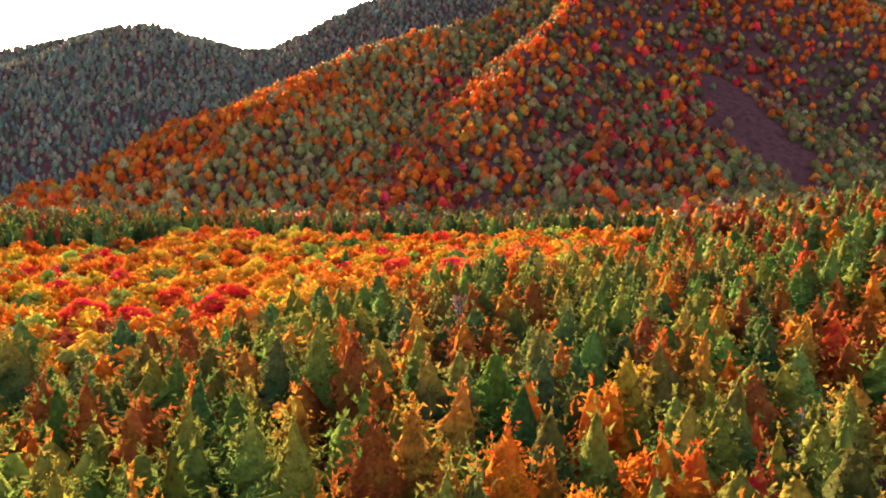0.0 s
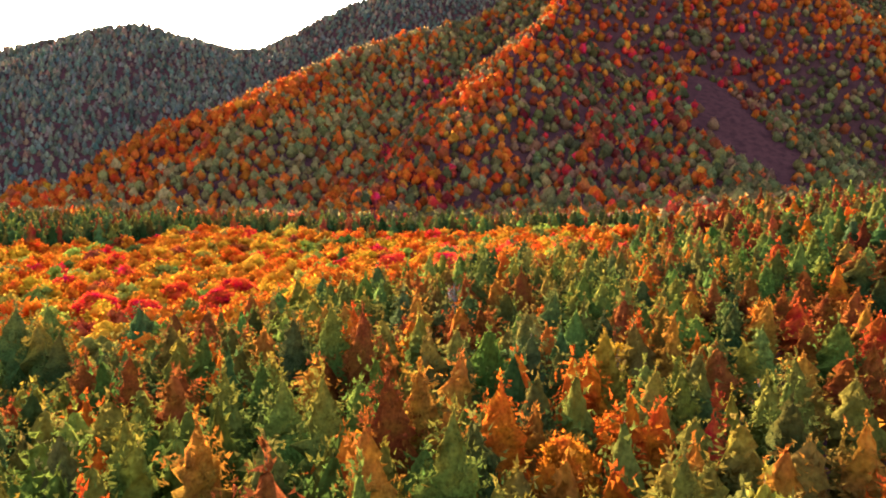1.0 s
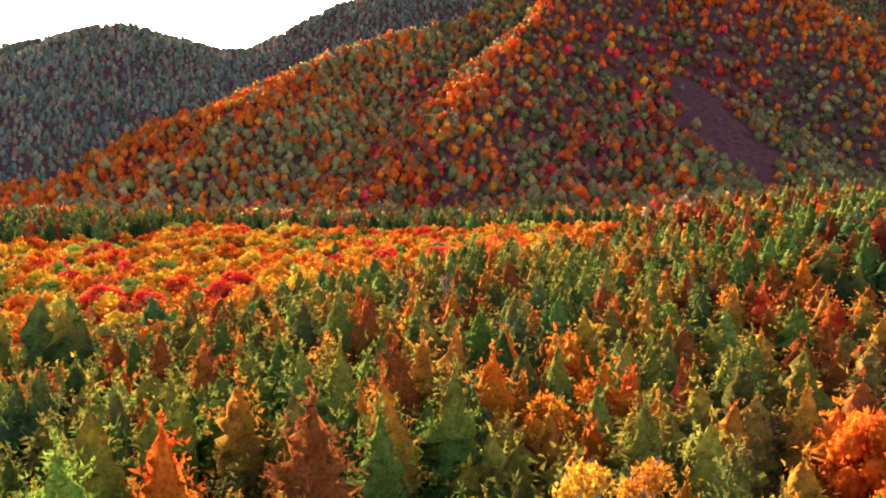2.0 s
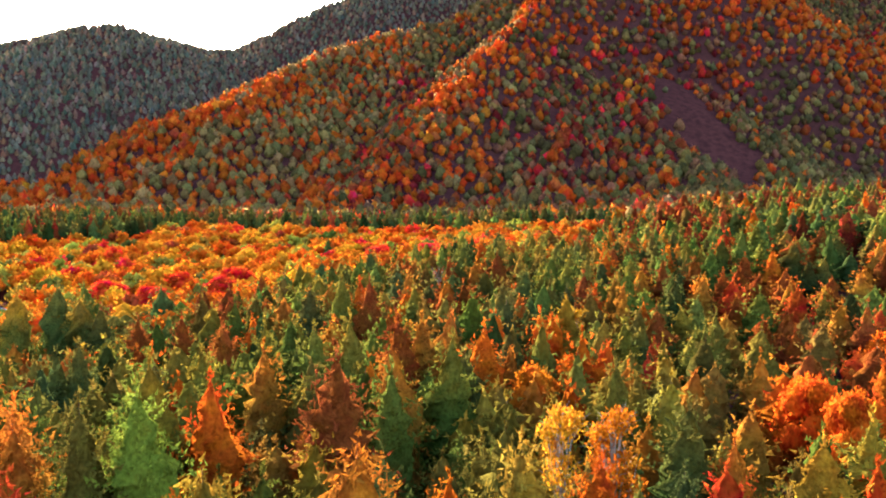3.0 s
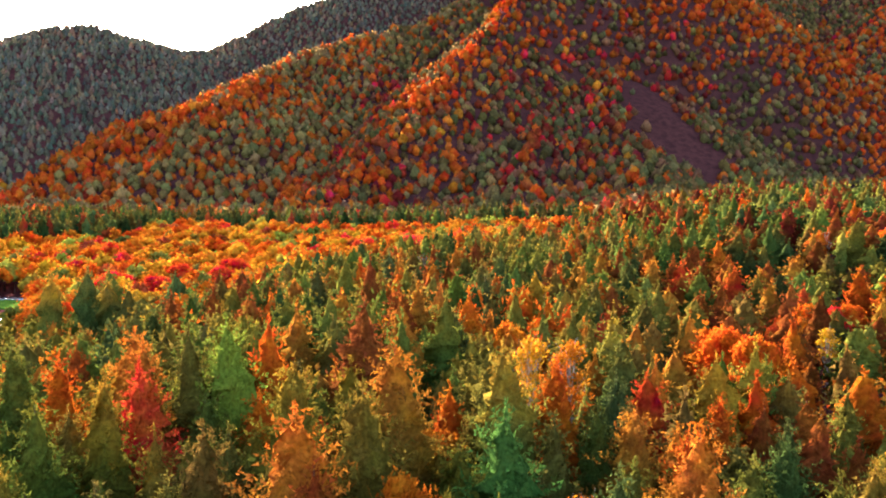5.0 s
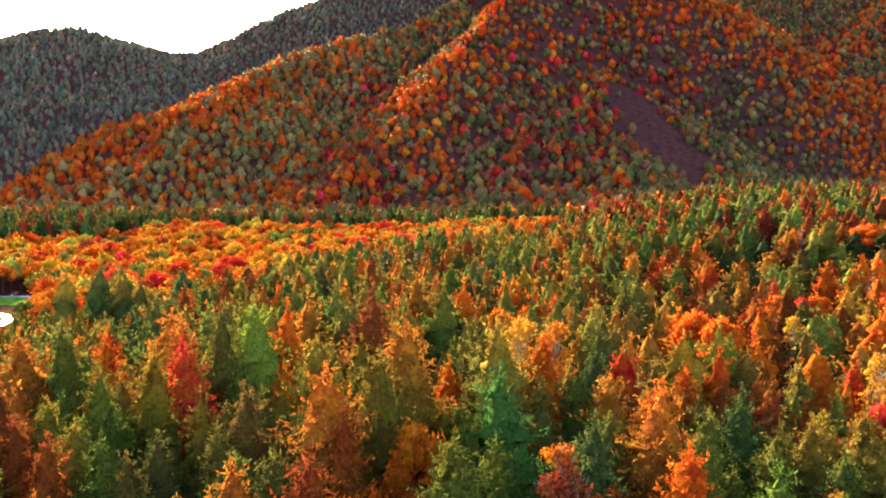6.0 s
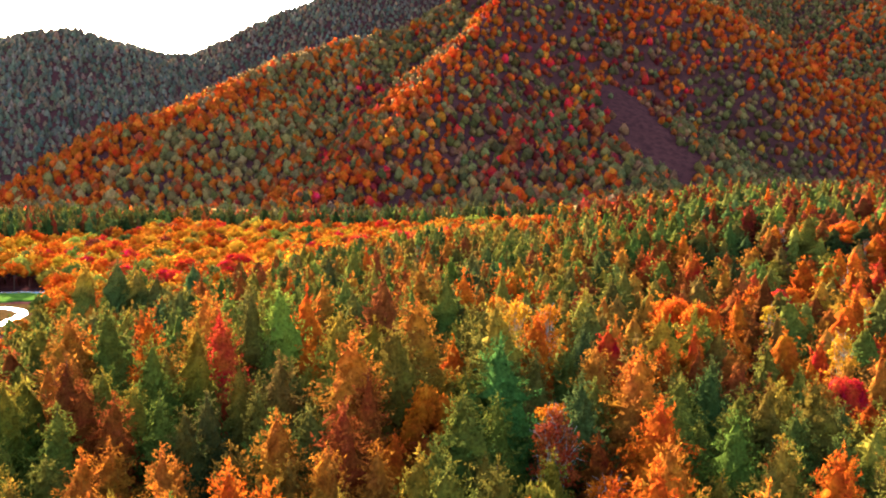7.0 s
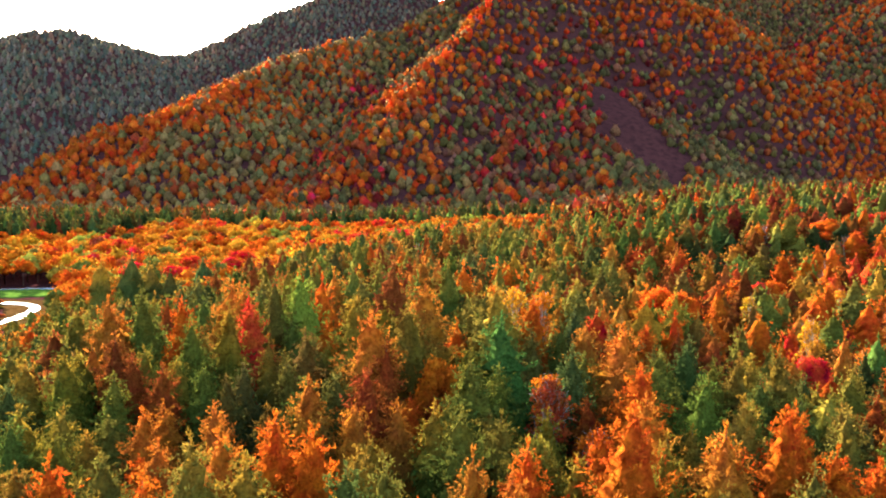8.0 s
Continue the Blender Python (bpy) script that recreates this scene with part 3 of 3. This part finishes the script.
stand("larch", ORANGE, (-28.8, 27.8, 21.4), (-45.6, 12.5, 19.9), (-14, -34.9, 18.2), (-10.4, 64.9, 19), (11.5, -36.9, 21), (-35.3, 96, 19.5), (14.6, -14.1, 0), (19.4, -44.2, 0), (-3.4, -50.5, 0), (-22.3, -48.3, 0), (-30.6, -44.5, 0), (27.2, -22.2, 0))
stand("larch", ORANGE, (20.6, 21.9, 16.1), (3.6, 16.3, 20.4), (-31.5, -29.5, 13))
stand("larch", RED, (-33.6, 6.7, 21.5), (10.6, 75, 13.5), (19.6, 140.6, 8.4), (59.8, 138.5, 10), (13, 92, 12), (16, 121, 10))
stand("larch", RUST, (-18.4, 29.1, 24), (-12.3, -11.1, 19.8), (-23.6, -3.7, 19.3), (-46.2, -4.9, 18.5), (-42.8, -9, 17.1), (-12.1, -18.8, 19.3), (28.4, -4.3, 12), (36.1, 105, 12), (-25.8, 119.5, 15.1), (-32, 88.7, 20.8), (34, 168.2, 12.8), (-20.5, 61.9, 20))
stand("larch", RUST, (14.4, 149.6, 14.9), (-70.2, 108.6, 0), (-56.9, 76.7, 0), (-69.6, 85.2, 0), (37.8, 117.8, 12.8), (25.2, 25.6, 14.3), (-17.2, 141, 19), (25.8, 151.7, 12))
stand("maple", AMBER, (-6.5, -5.8, 17.2), (-3.4, 61.2, 16.2), (-8.7, 19, 0))
stand("maple", ORANGE, (56.9, 124.5, 8.5), (0.9, 74.7, 14.3), (30, 52, 17.5), (68.9, 132.5, 0), (110.8, 220.4, 0), (27.2, 58.3, 17.2))
stand("maple", RED, (47.4, 33.3, 9.6), (37.1, 26.2, 8), (136.7, 239, 0), (-109.7, 212.5, 0), (-144.4, 195.7, 0), (-127, 191.3, 0), (-134, 220.8, 0), (-109, 201.4, 0), (-45.2, 214, 0), (-68.7, 236.4, 0), (62.8, 127, 8))
stand("pine", DEEP, (-105.7, 116.7, 13.5), (-94.3, 137.3, 9.8), (-99.5, 114.5, 11.5))
stand("pine", GREEN, (38.7, 0.5, 0), (-112.9, 113, 12.8), (-103.5, 121.7, 13))
stand("shrub", LIME, (4.4, -20.7, 13))
stand("shrub", RED, (53.3, 55.2, 0), (61.6, 56.5, 0), (-42.1, -0.7, 0), (-66.3, 8.5, 0), (51.1, 115.4, 0))

TINTED = []
SIZES = {"larch": (17.5, 19.5), "maple": (11.5, 14), "birch": (14, 16.5), "bare_birch": (14, 16), "pine": (17, 19), "shrub": (5.5, 7.5)}
k = 0
for kind, tint, places in KEY_TREES:
    for x, y, top in places:
        k += 1
        PLANTED.append((x, y, 0.75 if kind == "shrub" else 1.0))
        TINTED.append((x, y, tint))
        tall = top - float(land(x, y)) if top else r.uniform(*SIZES[kind])
        spread_out = kind == "maple" and y > 150
        plant(kind, k, x, y, tall * (1.2 if spread_out else 1), r.uniform(0.95, 1.15) * (tall / 20 if kind == "larch" else 1.7 if spread_out else 1), r.uniform(0, 360), vary(r, tint, 0.7 if tint in (DEEP, LEAF, RUST) else 1.0))


def dim_side(x, y):
    """Where the wood has turned to deep reds and rust, with dimmer light painted into its tints."""
    return y > 12 and x > 3 + 0.1 * (y + 60)


def local_tint(x, y, table):
    """Often the tint of the nearest outstanding tree, else one of the table."""
    a, b, tint = min(TINTED, key=lambda q: (q[0] - x) ** 2 + (q[1] - y) ** 2)
    if (a - x) ** 2 + (b - y) ** 2 < 196 and r.uniform() < (0.5 if tint in (GREEN, DEEP, OLIVE) else 0.25) and tint is not RED and tint is not LIME:
        return vary(r, tint, 0.6 if table is SHADY else 1.0)
    return pick(r, table)


spots = []
for y in np.arange(-68, 235, 2.3):
    for x in np.arange(left_edge(y), right_edge(y), 2.3):
        spots.append((x + r.uniform(-1.1, 1.1), y + r.uniform(-1.1, 1.1)))
mids, count = [], 0


def close_by(x, y):
    """The strip of wood that the path crosses low."""
    q = max(y, 20)
    return -64 < y < 74 and -(0.62 * q + 38) < x < max(0.28 * q + 25, right_edge(min(y, 10)) + 4)


for x, y in spots:
    if belt(x, y) or clearing(x, y) or near_planted(x, y, 4.2 if y < 74 else 5.2):
        continue
    PLANTED.append((x, y, 1.06))
    if close_by(x, y) and count < 175:
        count += 1
        plant("larch", count, x, y, r.uniform(13.5, 18.3), r.uniform(0.78, 1.05), r.uniform(0, 360), local_tint(x, y, SHADY if dim_side(x, y) else TINTS))
    elif x < 6 + 0.1 * (y + 60) or y < 40 or all((x - a) ** 2 + (y - b) ** 2 > 52 for a, b in mids[-160:]):
        mids.append((x, y))

MID_LARCH = [larch_shape(140 + k, 18.0, 3.8, 6, 8, 380, 0.74, False) for k in range(5)]
rows = []
for x, y in mids:
    big = x > 6 + 0.1 * (y + 60) and y > 40
    h = (r.uniform(14, 20) if big else r.uniform(13.5, 18.3) if x > -72 else r.uniform(11, 14.5)) / 18
    kind = r.integers(5, 10) if close_by(x, y) and y < 40 else r.integers(5)
    rows.append((kind, x, y, float(land(x, y)), r.uniform(1.0, 1.35) if big else r.uniform(0.8, 1.1), h, r.uniform(0, 6.28), larch_tint(local_tint(x, y, SHADY if dim_side(x, y) else TINTS))))
FAR_LARCH = [larch_shape(160 + k, 17.0, 3.9, 4, 6, 44, 1.1, False) for k in range(4)]
for y in np.arange(-168, 30, 9.0):
    for x in np.arange(-100, 92, 9.0):
        px, py = x + r.uniform(-2.6, 2.6), y + r.uniform(-2.6, 2.6)
        if py > -70 and left_edge(py) - 4 < px < right_edge(py) + 5:
            continue
        rows.append((10 + r.integers(4), px, py, float(land(px, py)), r.uniform(0.9, 1.3), r.uniform(0.85, 1.05), r.uniform(0, 6.28), larch_tint(pick(r, TINTS))))
wood_of("larch_wood", "dense larch wood in green, amber and rust", MID_LARCH + LIGHT_LARCH + FAR_LARCH, rows, WOOD_LEAVES, BARK)

# ---- maples of the valley floor ----
FAR_MAPLE = [broad_shape(240 + k, 11.0, 5.0, 9, 13, 0.8, 0.0, False) for k in range(5)]
rows = []
for y in np.arange(124, 396, 8.0):
    for x in np.arange(left_edge(y) - 20, 12, 8.0):
        px, py = x + r.uniform(-2.6, 2.6), y + r.uniform(-2.6, 2.6)
        if not belt(px, py) or near_planted(px, py, 4.6) or clearing(px, py):
            continue
        rows.append((r.integers(5), px, py, float(land(px, py)), r.uniform(0.85, 1.45), r.uniform(0.75, 1.2), r.uniform(0, 6.28),
                     pick(r, [(6, AMBER), (3.5, GOLD), (4.5, ORANGE), (1.3, RED), (1.2, LIME), (1.2, RUST), (1.6, OLIVE), (0.5, GREEN)])))
wood_of("maple_wood", "sunlit belt of orange, gold and red maples", FAR_MAPLE, rows, WOOD_LEAVES, BARK)

# ---- larches of the far edge and the rising ground ----
rows = []
for y in np.arange(200, 470, 6.5):
    for x in np.arange(left_edge(y) - 30, right_edge(y) + 20, 6.5):
        px, py = x + r.uniform(-2.8, 2.8), y + r.uniform(-2.8, 2.8)
        if belt(px, py) or py < 237 or py > (432 if px < 15 else 412) or px > 15 and r.uniform() < 0.36:
            continue
        table = [(1.5, GREEN), (4, DEEP), (4, DUSK), (1.2, RUST), (2, UMBER)] if px < 15 else [(3, OLIVE), (5, GREEN), (3, RUST), (1, ORANGE), (0.4, AMBER), (4, MAROON), (4, DEEP), (2, UMBER)]
        tint = pick(r, table)
        tint = (*(0.85 * v for v in tint[:3]), 0.4 * tint[3])
        rows.append((r.integers(4), px, py, float(land(px, py)), r.uniform(0.85, 1.35) * (1.0 if px < 15 else 1.2), r.uniform(0.72, 1.12), r.uniform(0, 6.28), tint))
wood_of("edge_wood", "dark green larches along the foot of the hills", FAR_LARCH, rows, WOOD_LEAVES, BARK)

# ---- woods on the hills ----
HILL = [hill_shape(300 + k, 14, False) for k in range(6)] + [hill_shape(320 + k, 4, True) for k in range(3)]


def hill_trees(x0, x1, y0, y1, gap, r):
    xs, ys = np.meshgrid(np.arange(x0, x1, gap), np.arange(y0, y1, gap))
    xs = xs.ravel() + r.uniform(-0.45, 0.45, xs.size) * gap
    ys = ys.ravel() + r.uniform(-0.45, 0.45, ys.size) * gap
    zs = land(xs, ys)
    return xs, ys, zs, zs - land(xs, ys + 6)


def from_crest(x, y, line):
    best = np.full(np.shape(x), 1e9)
    for (ax, ay, az), (bx, by, bz) in zip(line[:-1], line[1:]):
        dx, dy = bx - ax, by - ay
        q = np.clip(((x - ax) * dx + (y - ay) * dy) / (dx * dx + dy * dy), 0, 1)
        best = np.minimum(best, np.hypot(x - ax - q * dx, y - ay - q * dy))
    return best


SCAR = [(128, 1230, 0), (137, 1150, 0), (160, 1075, 0), (190, 965, 0), (200, 930, 0)]
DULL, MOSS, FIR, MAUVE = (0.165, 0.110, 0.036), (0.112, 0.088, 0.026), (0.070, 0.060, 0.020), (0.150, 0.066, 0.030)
# SUNNY and SHADED put lit crests and shaded flanks into the leaf colour
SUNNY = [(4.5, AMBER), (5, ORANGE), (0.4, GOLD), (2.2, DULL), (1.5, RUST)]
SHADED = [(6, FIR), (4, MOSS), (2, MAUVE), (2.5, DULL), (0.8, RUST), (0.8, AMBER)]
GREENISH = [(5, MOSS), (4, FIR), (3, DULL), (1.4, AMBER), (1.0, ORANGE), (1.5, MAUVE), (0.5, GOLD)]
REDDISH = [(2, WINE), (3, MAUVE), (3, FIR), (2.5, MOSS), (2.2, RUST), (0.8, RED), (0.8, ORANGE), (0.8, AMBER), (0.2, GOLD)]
MUTED = [(4, DULL), (3, MOSS), (2, AMBER), (1.2, RUST), (0.8, ORANGE)]
DISTANT = [(5, (0.066, 0.078, 0.050)), (4, (0.095, 0.090, 0.055)), (3, (0.13, 0.10, 0.06)), (1.5, (0.17, 0.095, 0.05))]
xs, ys, zs, ey = (np.concatenate(q) for q in zip(hill_trees(-1250, 1150, 470, 2500, 11.5, r), hill_trees(-1250, -150, 850, 2100, 17.0, r)))
near_crest = np.min([from_crest(xs, ys, line) for fall, line, round_off in RIDGES], axis=0)
keep = (zs > -40) & ((ys > 690) & (ys < 840) | (ys > 690) & (ey < -0.25) | (near_crest < 14) & (ey < 1.5)) & (from_crest(xs, ys, SCAR) > 46 + 80 * (fbm(xs, ys, 30.0, 55, 3) - 0.5) - 0.13 * np.abs(ys - 1090)) & (np.abs(np.degrees(np.arctan2(xs - 2, ys + 20)) + 9.5) < 34)
xs, ys, zs = xs[keep], ys[keep], zs[keep]
# bands along the crests are painted as sunlit, over patches of autumn colour
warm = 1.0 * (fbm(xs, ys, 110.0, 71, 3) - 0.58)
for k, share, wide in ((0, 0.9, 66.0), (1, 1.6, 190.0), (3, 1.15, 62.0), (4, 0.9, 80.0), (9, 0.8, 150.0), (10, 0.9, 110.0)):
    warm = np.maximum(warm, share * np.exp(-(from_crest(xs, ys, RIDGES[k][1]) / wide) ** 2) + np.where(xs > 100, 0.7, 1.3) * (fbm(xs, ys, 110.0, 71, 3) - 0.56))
ruddy = fbm(xs, ys, 150.0, 77, 3) + 0.16 * np.exp(-(((xs - 40) / 130) ** 2 + ((ys - 1120) / 160) ** 2))
back = (xs < -690) | (xs < -650) & (ys > 860) | (xs < -640) & (ys > 880) | (ys > 1590) & (xs < 100) | (ys - 1400 > (xs + 445) * 1.6) & (xs < -300)
rows = []
for x, y, z, w, b, q in zip(xs, ys, zs, warm, back, ruddy):
    size = r.uniform(7.5, 11.5) if b else r.uniform(0.0, 1.0) ** 1.5 * 7.5 + 10
    # right of x = 100, trees off the crest take the painted shade tints
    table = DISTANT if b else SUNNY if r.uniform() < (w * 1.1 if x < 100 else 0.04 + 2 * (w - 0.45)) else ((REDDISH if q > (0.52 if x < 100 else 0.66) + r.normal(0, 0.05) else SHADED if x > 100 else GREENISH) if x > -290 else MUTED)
    kind = r.integers(6, 9) if b else r.integers(6)
    tint = np.array(pick(r, table))
    tint[:3] = np.clip(tint[:3] * ((1.08, 0.86, 1.6) if tint[0] > 0.25 else (1.4, 1.35, 1.5)), 0, 0.6)
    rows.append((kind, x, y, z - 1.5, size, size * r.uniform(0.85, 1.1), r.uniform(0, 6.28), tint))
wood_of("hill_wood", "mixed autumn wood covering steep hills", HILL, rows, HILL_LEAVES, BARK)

# ---- stream and meadow ----
def ribbon(name, centre, widths, z, thick):
    """A level band along a line, with a turned-down edge."""
    pts = [Vector(p) for p in centre]
    dense, wid = [], []
    for k in range(len(pts) - 1):
        p0, p1, p2, p3 = pts[max(k - 1, 0)], pts[k], pts[k + 1], pts[min(k + 2, len(pts) - 1)]
        for q in np.linspace(0, 1, 8, endpoint=False):
            dense.append(0.5 * ((2 * p1) + (p2 - p0) * q + (2 * p0 - 5 * p1 + 4 * p2 - p3) * q ** 2 + (3 * p1 - p0 - 3 * p2 + p3) * q ** 3))
            wid.append((widths[k] * (1 - q) + widths[k + 1] * q) * (1 + 0.12 * math.sin(3.1 * k + 9 * q)))
    bm = bmesh.new()
    last = None
    for k, p in enumerate(dense):
        t = dense[min(k + 1, len(dense) - 1)] - dense[max(k - 1, 0)]
        side = Vector((-t.y, t.x)).normalized() * wid[k] * 0.5
        row = [bm.verts.new((*(p + side * 1.08), z - thick)), bm.verts.new((*(p + side), z)), bm.verts.new((*(p - side), z)), bm.verts.new((*(p - side * 1.08), z - thick))]
        if last:
            for i in range(3):
                bm.faces.new((last[i], last[i + 1], row[i + 1], row[i]))
        last = row
    bmesh.ops.recalc_face_normals(bm, faces=bm.faces)
    me = bpy.data.meshes.new(name)
    bm.to_mesh(me)
    bm.free()
    return me


def water_material():
    m, n, l, out = node_material("stream_water")
    p = n.new("ShaderNodeBsdfPrincipled")
    p.inputs["Base Color"].default_value = (0.20, 0.20, 0.19, 1)
    p.inputs["Roughness"].default_value, p.inputs["Specular IOR Level"].default_value = 0.12, 0.9
    b = n.new("ShaderNodeBump")
    b.inputs["Strength"].default_value = 0.15
    l.new(noise_node(n, l, 1.2, 3.0), b.inputs["Height"])
    l.new(b.outputs[0], p.inputs["Normal"])
    l.new(p.outputs[0], out.inputs["Surface"])
    return m


GRASS = rough_surface("meadow_grass", (0.035, 0.075, 0.008), (0.08, 0.13, 0.018), 0.4, 0.95, 0.4)
BANK = rough_surface("stream_bank", (0.030, 0.014, 0.004), (0.075, 0.038, 0.012), 0.5, 0.95, 0.4)
bed = [(-163, 112), (-166, 132), (-165, 148), (-166, 161), (-171, 173), (-182, 179), (-195, 176), (-211, 168), (-228, 160)]
for name, label, mat, widths, z in (
        ("stream_bank", "brown grassy bank along a winding stream", BANK, [17] * 9, -13.0),
        ("water", "pale winding stream reflecting the bright sky", water_material(), [4, 4, 4, 3.6, 3.2, 3.2, 4, 5, 5], -12.9)):
    ob = tagged(new(name, ribbon(name, bed, widths, z, 0.5)), label, "stream" if name == "water" else "ground", kind="structure")
    ob.data.materials.append(mat)
meadow = tagged(new("meadow", ribbon("meadow", [(-174, 204), (-186, 203), (-200, 200), (-222, 196)], [8, 16, 20, 16], -12.95, 0.6)), "green grassy meadow beside the stream", "meadow", kind="structure")
meadow.data.materials.append(GRASS)
backwater = tagged(new("water", ribbon("backwater", [(-182, 214), (-192, 213), (-206, 209), (-226, 205)], [2, 3, 3, 2], -12.85, 0.4)), "pale still backwater behind a green meadow", "stream", kind="structure")
backwater.data.materials.append(bpy.data.materials["stream_water"])

for k in range(40):
    q = r.uniform()
    x, y = -132 - 85 * q + r.normal(0, 5), 128 + 62 * q + r.normal(0, 12)
    gap = min(math.hypot(x - a, y - b) for a, b in bed)
    if gap > 5:
        plant("shrub", k, x, y, r.uniform(1.2, 3.0), r.uniform(0.5, 0.9), r.uniform(0, 360), vary(r, (RUST, OLIVE, AMBER)[k % 3]))
